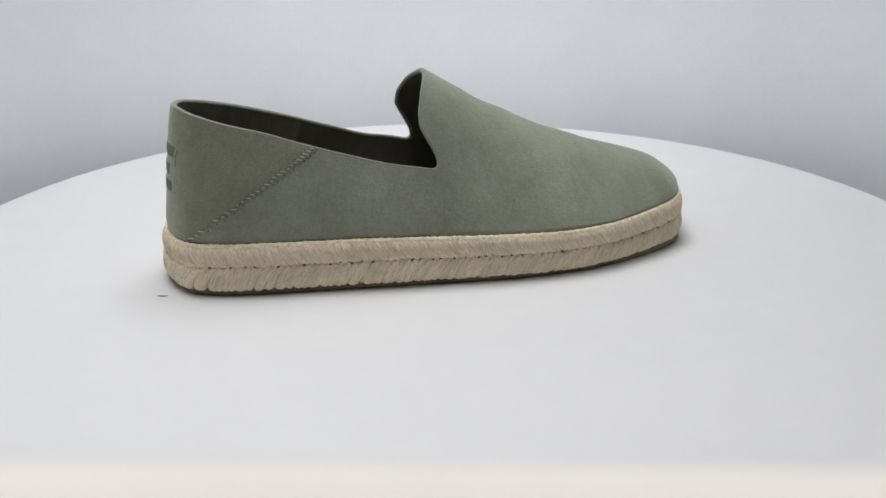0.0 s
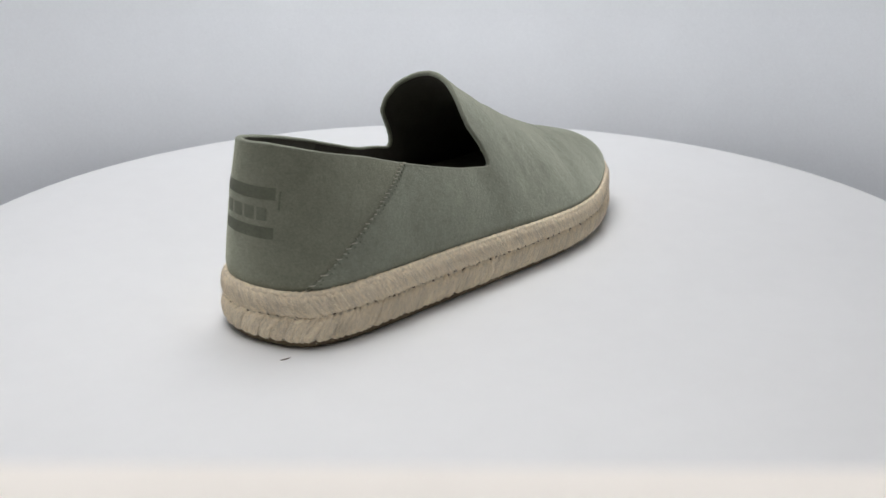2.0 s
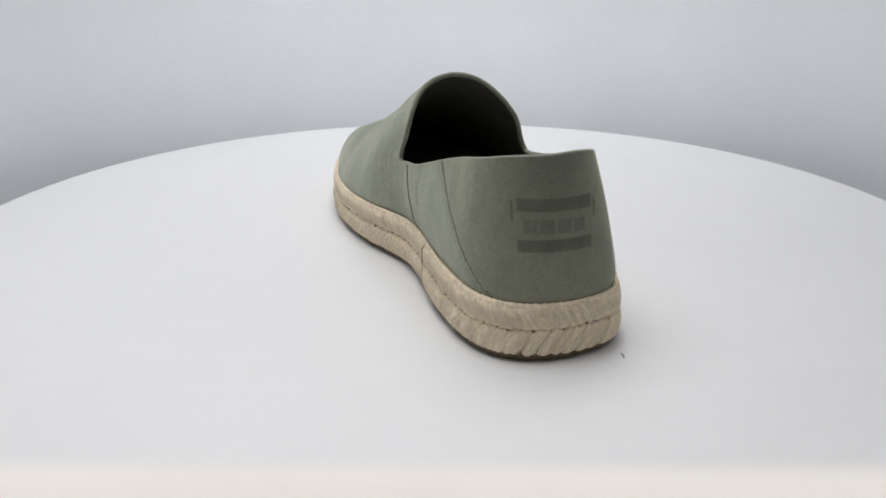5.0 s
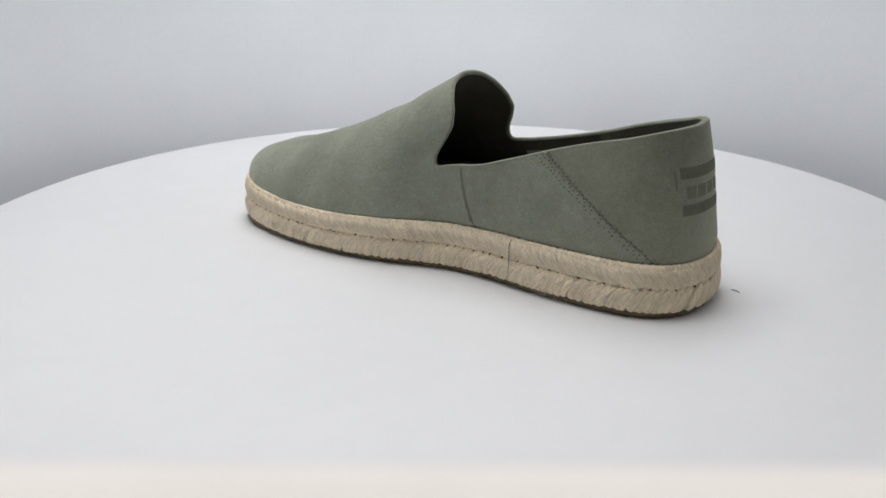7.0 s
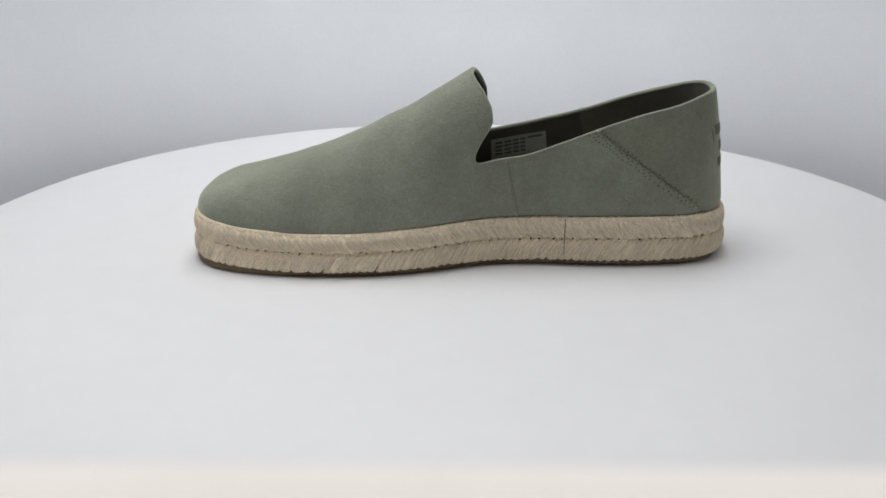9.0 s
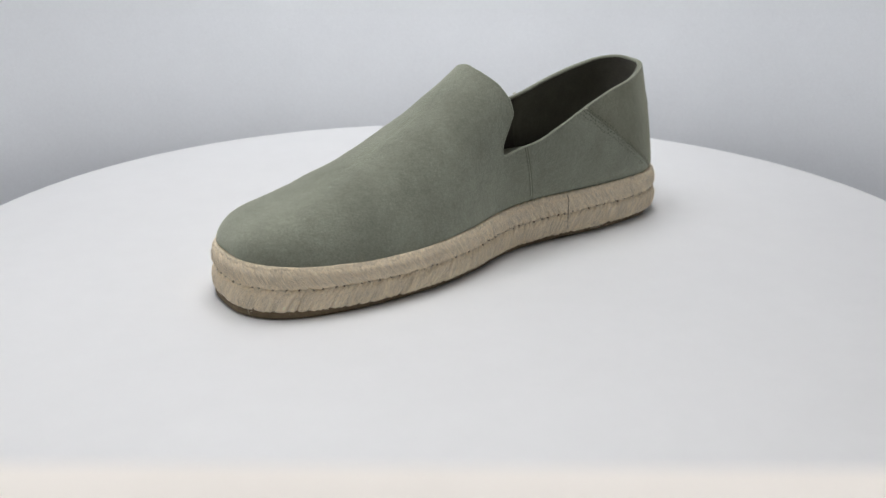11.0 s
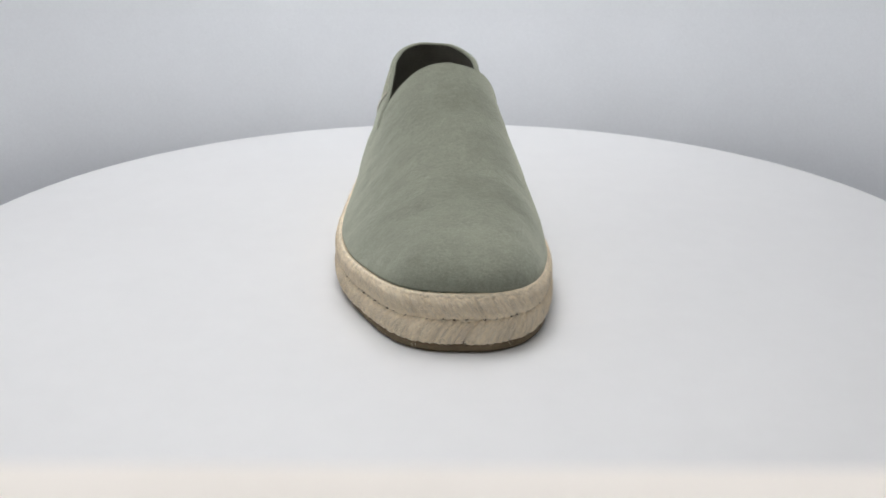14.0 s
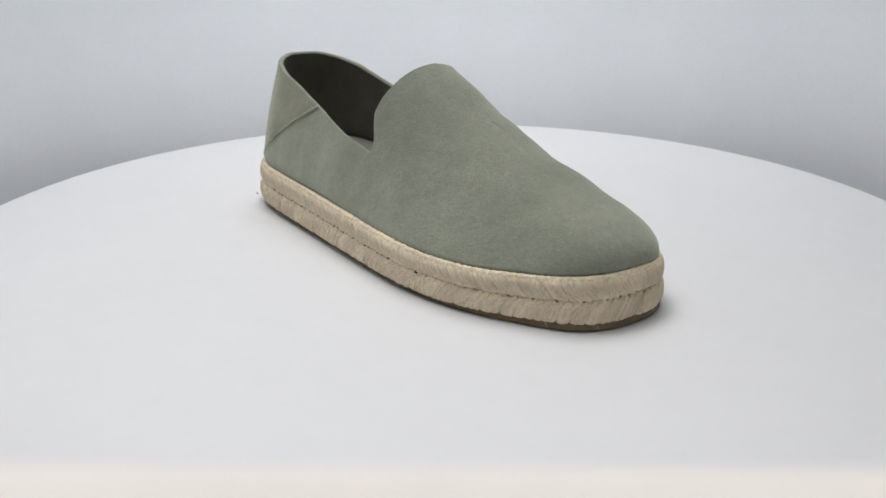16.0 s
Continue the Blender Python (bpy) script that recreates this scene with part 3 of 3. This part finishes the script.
def strands():
    rnd = random.Random(4)
    low = [strand_mesh("rope_strand", LOWER_PATH, 2.3, 1.2, k, JUTE_LOW, False) for k in range(4)]
    upp = [strand_mesh("rope_strand", UPPER_PATH, 2.6, 1.1, 10 + k, JUTE_HIGH, True) for k in range(4)]
    step = PERIMETER / ROPE_N
    for k in range(ROPE_N):
        for kind in (low, upp):
            s = JOIN_S + (k + 0.5) * step + rnd.uniform(-0.4, 0.4) + (0 if kind is low else 1.3)
            ob = new("rope_strand", kind[rnd.randrange(4)])
            ob.parent = ROPE
            q, _, _ = at_edge(s)
            wob = Matrix.Rotation(radians(rnd.uniform(-7, 7)), 4, "Y")
            mid = Matrix.Translation((0, 0, 0.016))
            ob.matrix_local = edge_matrix(s, toe_lift(q[0]) * 0.25 if kind is low else 0) @ Matrix.Diagonal((rnd.uniform(0.97, 1.18), rnd.uniform(0.92, 1.1), seam_z(q[0]) / 27.8, 1)) @ mid @ wob @ mid.inverted()


def fibres():
    """Loose jute hairs that follow the strands."""
    rnd = random.Random(9)
    verts, faces = [], []
    for k in range(15000):
        path = LOWER_PATH if rnd.random() < 0.5 else UPPER_PATH
        s = rnd.uniform(0, PERIMETER)
        m = edge_matrix(s)
        a = rnd.uniform(0, 0.55)
        b = min(1.0, a + rnd.uniform(0.25, 0.6))
        tall = float(seam_z(at_edge(s)[0][0])) / 27.8 - 0.01
        off, spread = rnd.uniform(0.9, 1.5), rnd.uniform(-0.45, 0.45)
        start = len(verts)
        wide = rnd.uniform(0.04, 0.09)
        stray = rnd.random() < 0.06
        for i in range(4):
            f = (a + (b - a) * i / 3) * (len(path) - 1)
            j = min(int(f), len(path) - 2)
            q = Vector(path[j]).lerp(Vector(path[j + 1]), f - j)
            q.x += spread * i / 3
            q.z *= tall
            q.y += off + (rnd.uniform(0, 1.1) * i / 3 if stray else 0)
            for sg in (-1, 1):
                verts.append(m @ ((q + Vector((sg * wide, 0, 0))) * MM))
        for i in range(3):
            o = start + 2 * i
            faces.append((o, o + 1, o + 3, o + 2))
    # longer loose hairs that hang over the outsole and stand off the rope
    for k in range(260):
        s = rnd.uniform(0, PERIMETER)
        m = edge_matrix(s)
        low = rnd.random() < 0.6
        q = Vector((0, rnd.uniform(1.4, 3.0), rnd.uniform(4.2, 7.0) if low else rnd.uniform(10, 24)))
        d = Vector((rnd.uniform(-3.5, 3.5), rnd.uniform(0.3, 1.8), rnd.uniform(-3.2, 0.6) if low else rnd.uniform(-2.5, 2.5)))
        bend = Vector((rnd.uniform(-0.8, 0.8), rnd.uniform(0, 0.6), rnd.uniform(-0.4, 0.4)))
        o = len(verts)
        for i in range(4):
            p = q + d * (i / 3) + bend * math.sin(math.pi * i / 3)
            p.z = max(p.z, 0.5)
            for sg in (-1, 1):
                verts.append(m @ ((p + Vector((sg * 0.045, 0, sg * 0.045))) * MM))
        faces += [(o + 2 * i, o + 2 * i + 1, o + 2 * i + 3, o + 2 * i + 2) for i in range(3)]
    # short hairs that stand up along the rope's top edge
    for k in range(3200):
        s = rnd.uniform(0, PERIMETER)
        m = edge_matrix(s)
        tall = float(seam_z(at_edge(s)[0][0])) / 27.8
        q = Vector((rnd.uniform(-1, 1), rnd.uniform(0.6, 2.3), rnd.uniform(25.2, 26.8) * tall))
        d = Vector((rnd.uniform(-2.2, 0.6), rnd.uniform(-0.9, 0.4), rnd.uniform(0.5, 1.9)))
        o = len(verts)
        for i in range(3):
            p = q + d * (i / 2)
            for sg in (-1, 1):
                verts.append(m @ ((p + Vector((sg * 0.07, 0, 0))) * MM))
        faces += [(o + 2 * i, o + 2 * i + 1, o + 2 * i + 3, o + 2 * i + 2) for i in range(2)]
    ob = finish("jute_fuzz", verts, faces, JUTE_FIBER, ROPE, "loose pale jute hairs")
    tagged(ob, kind="stuff")

# ---- details of the upper ----
RN = grid_normals(RG)
REAR_X = LOOP[REAR][:, 0]
N_REAR = len(REAR)
BACK = int(np.argmin(RG[:, -1, 0]))          # the column at the middle of the heel


def on_rear(k, b, lift=0.0):
    """Point of the rear wall at column k and height share b (0 seam, 1 collar), lifted along the normal; and the normal."""
    k = min(max(k, 0.0), N_REAR - 1.001)
    j = min(max(b, 0.0), 1.0) * (NLOW - 1.001)
    i0, j0 = int(k), int(j)
    s, t = k - i0, j - j0
    mix = lambda g: (g[i0, j0] * (1 - s) + g[i0 + 1, j0] * s) * (1 - t) + (g[i0, j0 + 1] * (1 - s) + g[i0 + 1, j0 + 1] * s) * t
    n = mix(RN)
    n = n / np.linalg.norm(n)
    if n @ (mix(RG) - np.array([-70.0, -6.0, 60.0])) < 0:
        n = -n
    return mix(RG) + n * lift, n


def column_at(x, row, left):
    """Column of the rear wall where the given row passes x, on the left or the right side."""
    cols = range(0, BACK) if left else range(BACK, N_REAR)
    xs = np.array([RG[k, row, 0] for k in cols])
    ks = np.array(list(cols), float)
    order = np.argsort(xs)
    return float(np.interp(x, xs[order], ks[order]))


SEAM = {True: (column_at(-137.8, 0, True), column_at(-78.5, -1, True)), False: (column_at(-140.7, 0, False), column_at(-75.8, -1, False))}


def seam_column(b, left, shift=0.0):
    lo, hi = SEAM[left]
    bow = 0.06 * (hi - lo) * math.sin(math.pi * b)
    return lo + (hi - lo) * b + bow + (shift if left else -shift)


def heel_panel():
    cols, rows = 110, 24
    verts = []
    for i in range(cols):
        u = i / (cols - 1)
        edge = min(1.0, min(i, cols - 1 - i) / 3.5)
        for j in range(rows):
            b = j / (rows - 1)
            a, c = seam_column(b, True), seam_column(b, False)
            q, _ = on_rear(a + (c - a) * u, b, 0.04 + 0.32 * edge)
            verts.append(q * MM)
    return finish("heel_panel", verts, grid_faces(cols, rows), SUEDE_HEEL, SHOE, "stitched-on heel panel of slightly browner suede, darkened as shade")


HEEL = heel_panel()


def stitch_row(left):
    """Dark edge thread, needle holes on both sides of it and pale zigzag stitches."""
    line = [on_rear(seam_column(b, left, -0.2), b, 0.14)[0] * MM for b in np.linspace(0.0, 1.0, 40)]
    v, f = tube(line, 0.00015, 5)
    finish("edge_seam", v, f, SUEDE_PRESSED, HEEL, "dark thread along the panel's edge")
    dv, df, lv, lf = [], [], [], []
    count = 29
    rnd = random.Random(3 if left else 5)
    for k in range(count):
        b = (k + 0.5) / count
        ends = []
        for shift, lift in (((1.6, 0.5), (-2.2, 0.1), (-4.6, 0.1)) if left else ((1.5, 0.62), (-1.8, 0.2), (-3.0, 0.2))):
            q, n = on_rear(seam_column(b + (0.02 if shift > 0 else -0.02) + rnd.uniform(-0.012, 0.012), left, shift + rnd.uniform(-0.45, 0.45)), b, lift)
            ends.append((Vector(q), Vector(n)))
        for q, n in ends:
            side = n.orthogonal().normalized()
            up = n.cross(side)
            o = len(dv)
            dv.append((q + n * 0.1) * MM)
            dv += [(q + (side * math.cos(a) + up * math.sin(a)) * (0.42 if left else 0.36) + n * 0.03) * MM for a in (i * math.pi / 3 for i in range(6))]
            df += [(o, o + 1 + i, o + 1 + (i + 1) % 6) for i in range(6)]
        o = len(lv)
        q0, q1 = ends[0][0] + ends[0][1] * 0.1, ends[1][0] + ends[1][1] * 0.2
        pts = [q0 * MM, (q0.lerp(q1, 0.35) + ends[0][1] * 0.12) * MM, (q0.lerp(q1, 0.7) + ends[1][1] * 0.3) * MM, q1 * MM]
        v, f = tube(pts, 0.00026, 5)
        lv += v
        lf += [tuple(i + o for i in face) for face in f]
    tagged(finish("needle_hole_row", dv, df, THREAD_DARK, HEEL, "rows of dark needle holes"), kind="stuff")
    if not left:
        tagged(finish("zigzag_stitching", lv, lf, THREAD_LIGHT, HEEL, "pale zigzag stitching"), kind="stuff")


stitch_row(True)
stitch_row(False)


def heel_at(y, z, lift):
    """Point on the heel's back at that y and z, in millimetres."""
    ys, xs = [], []
    for k in range(BACK - 60, BACK + 61):
        zc = RG[k, :, 2]
        ys.append(np.interp(z, zc, RG[k, :, 1]))
        xs.append(np.interp(z, zc, RG[k, :, 0]))
    order = np.argsort(ys)
    yy, xx = np.array(ys)[order], np.array(xs)[order]
    x = np.interp(y, yy, xx)
    slope = (np.interp(y + 2, yy, xx) - np.interp(y - 2, yy, xx)) / 4
    n = Vector((-1.0, slope, 0.1)).normalized()
    return Vector((x, y, z)) + n * lift


def pressed_shape(name, y0, y1, z0, z1, mat, lift=0.72):
    """A stamped plain shape that follows the heel."""
    nu, nv = 14, 5
    verts = [heel_at(y0 + (y1 - y0) * i / (nu - 1), z0 + (z1 - z0) * j / (nv - 1), lift if 0 < i < nu - 1 and 0 < j < nv - 1 else lift - 0.2) * MM for i in range(nu) for j in range(nv)]
    finish(name, verts, grid_faces(nu, nv), mat, HEEL, "darker stamped shape")


pressed_shape("stamped_bar", -24.0, 7.9, 67.0, 72.4, SUEDE_PRESSED)
pressed_shape("stamped_bar", -24.0, 7.9, 49.7, 54.9, SUEDE_PRESSED)
for y0, y1 in ((-20.6, -15.6), (-14.2, -8.2), (-6.8, -0.6), (0.6, 5.6)):
    pressed_shape("stamped_block", y0, y1, 57.6, 63.4, SUEDE_PRESSED_SOFT, 0.70)


for y0, y1 in ((-26.0, -25.4), (9.4, 10.0)):
    pressed_shape("stamped_tick", y0, y1, 62.5, 71.0, SUEDE_PRESSED, 0.66)


def heel_lining():
    """The paler suede piece that lines the heel, from side to side."""
    cols, rows = 90, 14
    verts = []
    for i in range(cols):
        u = i / (cols - 1)
        for j in range(rows):
            b = 0.16 + 0.84 * j / (rows - 1)
            lo, hi = SEAM[True][1] - 2 + 5 * (1 - b), SEAM[False][1] + 2 - 5 * (1 - b)
            k = lo + (hi - lo) * u
            x = on_rear(k, 1.0)[0][0]
            pad = 2 * (float(edge_radius(x)) - 1.0) * b * b
            edge = min(1.0, min(i, cols - 1 - i, j) / 2.0)
            verts.append(on_rear(k, b, -1.74 - pad - 0.5 * edge)[0] * MM)
    finish("heel_lining", verts, grid_faces(cols, rows), HEEL_LINING, SHOE, "grey-green suede lining of the heel")


heel_lining()


def thread_knots():
    """Short thread ends where the panel's stitching meets the collar."""
    rnd = random.Random(31)
    for left in (True, False):
        q, n = on_rear(SEAM[left][1], 0.995, 0.3)
        v, f = [], []
        for k in range(4):
            d = Vector((rnd.uniform(-1.4, 1.4), n[1] * rnd.uniform(0.2, 1.0), rnd.uniform(0.6, 1.5)))
            tv, tf = tube([Vector(q) * MM, (Vector(q) + d * 0.6) * MM, (Vector(q) + d + Vector((0.5, 0, -0.3))) * MM], 0.0002, 5)
            f += [tuple(i + len(v) for i in face) for face in tf]
            v += tv
        finish("thread_knot", v, f, THREAD_LIGHT, HEEL, "loose thread ends at the collar")


thread_knots()


def side_seam():
    """The closed seam of the quarter on the inner side, behind the notch."""
    c0, c1 = column_at(-38.8, 0, True), column_at(-31.8, -1, True)
    pts = [on_rear(c0 + (c1 - c0) * b, b, 0.08)[0] * MM for b in np.linspace(0, 1, 24)]
    v, f = tube(pts, 0.00024, 6)
    finish("side_seam", v, f, SUEDE_PRESSED_SOFT, SHOE, "dark closed seam on the inner side")
    pts = [on_rear(c0 + (c1 - c0) * b - 0.9, b, -0.05)[0] * MM for b in np.linspace(0, 1, 24)]
    v, f = tube(pts, 0.0005, 8)
    finish("seam_ridge", v, f, SUEDE, SHOE, "raised suede ridge along the side seam")


side_seam()


def crease():
    """A short rubbed crease on the outer side of the vamp."""
    flat = FR.reshape(-1, 3)
    nor = grid_normals(FR).reshape(-1, 3)
    pts = []
    for u in np.linspace(0, 1, 9):
        want = np.array([14.0 - 1.5 * u + 0.5 * math.sin(3 * u), -37 - 7 * u, 54 - 10 * u])
        near = np.argsort(((flat - want) ** 2).sum(axis=1))[:6]
        n = nor[near].mean(axis=0)
        n = n if n[1] < 0 else -n
        n = n / np.linalg.norm(n)
        want = want + n * float(n @ (flat[near].mean(axis=0) - want))
        pts.append((want - n * 0.12) * MM)
    v, f = tube(pts, [0.00008, 0.00018, 0.00026, 0.0003, 0.0003, 0.0003, 0.00026, 0.00018, 0.00008], 6)
    finish("crease", v, f, SUEDE_RUBBED, SHOE, "pale rubbed crease in the suede")


crease()


def size_label():
    """Pale printed label on the lining, with rows of unreadable print as plain bars."""
    def at(u, w, lift):
        # u along the label towards the heel, w upwards
        x, z = -24.5 - 32.5 * u, 37.0 + 14 * w + 6 * u
        k = column_at(x, NLOW // 2, False)
        col = np.array([on_rear(k, b, -2.4 - lift)[0] for b in np.linspace(0, 1, 24)])
        return Vector([np.interp(z, col[:, 2], col[:, c]) if c < 2 else z for c in range(3)]) * MM

    def sheet(name, u0, u1, w0, w1, lift, mat, parent, label=""):
        n, m = 10, 4
        verts = [at(u0 + (u1 - u0) * i / (n - 1), w0 + (w1 - w0) * j / (m - 1), lift) for i in range(n) for j in range(m)]
        return finish(name, verts, grid_faces(n, m), mat, parent, label)
    tag = sheet("size_label", 0, 1, 0, 1, 0.0, LABEL_WHITE, SHOE, "pale grey printed size label")
    for w in (0.74, 0.56, 0.38, 0.20):
        for u0, u1 in ((0.07, 0.20), (0.23, 0.36), (0.39, 0.50), (0.53, 0.62)):
            sheet("print_bar", u0, u1, w, w + 0.11, 0.12, LABEL_INK, tag)
    sheet("print_bar", 0.67, 0.93, 0.78, 0.88, 0.12, LABEL_INK, tag)


size_label()


def braid_thread():
    """The pale thread that runs along the middle of the braid."""
    pts, n = [], 330
    for k in range(n):
        s = PERIMETER * k / n
        q, _, nn = at_edge(s)
        wave = math.sin(k * 2 * math.pi / 5.5)
        pts.append(Vector((q[0] + nn[0] * (1.3 + 0.6 * wave), q[1] + nn[1] * (1.3 + 0.6 * wave), rope_mid(q[0]) + 0.2 * math.sin(k * 1.7))) * MM)
    v, f = tube(pts + pts[:1], 0.00036, 5)
    finish("braid_thread", v, f, JUTE_THREAD, ROPE, "pale thread along the braid")


def stitch_hole_shades():
    """Raised dark patches along the middle of the braid, painted as the shade of gaps where the thread dives between
    the strands.
    """
    rnd = random.Random(17)
    kinds = []
    for _ in range(4):
        long, tall, lean = rnd.uniform(0.9, 1.4), rnd.uniform(0.55, 0.95), rnd.uniform(-0.5, 0.5)
        ring = [(long * math.cos(i * math.pi / 4), tall * math.sin(i * math.pi / 4)) for i in range(8)]
        me = bpy.data.meshes.new("stitch_hole_shade")
        me.from_pydata([(0, 0.0021, 0)] + [(x * MM, 0.0009, (z + lean * x) * MM) for x, z in ring], [], [(0, 1 + i, 1 + (i + 1) % 8) for i in range(8)])
        me.materials.append(JUTE_HOLE_SHADE)
        kinds.append(me)
    count = int(PERIMETER / 5.8)
    for k in range(count):
        s = PERIMETER * (k + rnd.uniform(-0.25, 0.25)) / count
        ob = new("stitch_hole_shade", kinds[k % 4])
        ob.parent = ROPE
        ob.matrix_local = edge_matrix(s, float(rope_mid(at_edge(s)[0][0])) + rnd.uniform(-0.4, 0.4))


def frayed_tuft():
    """Loose ends of the rope near its joint, touching the table's edge of the sole."""
    rnd = random.Random(21)
    s0 = JOIN_S + 20.0
    verts, faces = [], []
    for k in range(26):
        m = edge_matrix(s0 + rnd.gauss(0, 2.2))
        q = Vector((rnd.uniform(-1, 1), 1.6 + rnd.uniform(0, 0.8), rnd.uniform(6.5, 8.5)))
        d = Vector((rnd.uniform(-2.5, 2.5), rnd.uniform(0.6, 2.2), rnd.uniform(-4.2, -1.5)))
        o = len(verts)
        for i in range(4):
            p = q + d * (i / 3) + Vector((0, 0.6 * math.sin(i), 0))
            for sg in (-1, 1):
                verts.append(m @ ((p + Vector((sg * 0.12, 0, 0))) * MM))
        faces += [(o + 2 * i, o + 2 * i + 1, o + 2 * i + 3, o + 2 * i + 2) for i in range(3)]
    tagged(finish("frayed_tuft", verts, faces, JUTE_FIBER, ROPE, "frayed jute tuft at the joint"), kind="stuff")
    # the closed joint of the rope's two ends
    m = edge_matrix(JOIN_S)
    v, f = tube([m @ (Vector((0.02 * (z - 15), 2.9 if 6 < z < 25 else 1.6, z)) * MM) for z in (6.5, 8, 11, 14, 16, 18, 21, 24, 25.5, 26.2)], 0.0003, 6)
    finish("rope_joint", v, f, JUTE_JOINT, ROPE, "dark joint between the rope's ends")


def lint():
    pts = [Vector((-2.6, 0.2, 0.25)), Vector((-0.9, -0.25, 0.35)), Vector((0.8, -0.1, 0.3)), Vector((2.4, 0.5, 0.25))]
    turn = Matrix.Translation((-0.1545, -0.0382, 0)) @ Matrix.Rotation(radians(-14), 4, "Z")
    v, f = tube([turn @ (q * MM) for q in pts], [0.00018, 0.00025, 0.00025, 0.00015], 5)
    return tagged(finish("lint", v, f, LINT), "short dark lint fibre lying on the turntable", "lint")


LINT_FIBRE = lint()


def motions():
    rate, first = 18.3775, 13.125
    rows = [(0.5 * k, pose(0, 0, 0, 0, 0, first + rate * 0.5 * k)) for k in range(33)]
    for thing in (TURNTABLE, SHOE, LINT_FIBRE):
        walk(thing, rows)


strands()
fibres()
braid_thread()
stitch_hole_shades()
frayed_tuft()
motions()
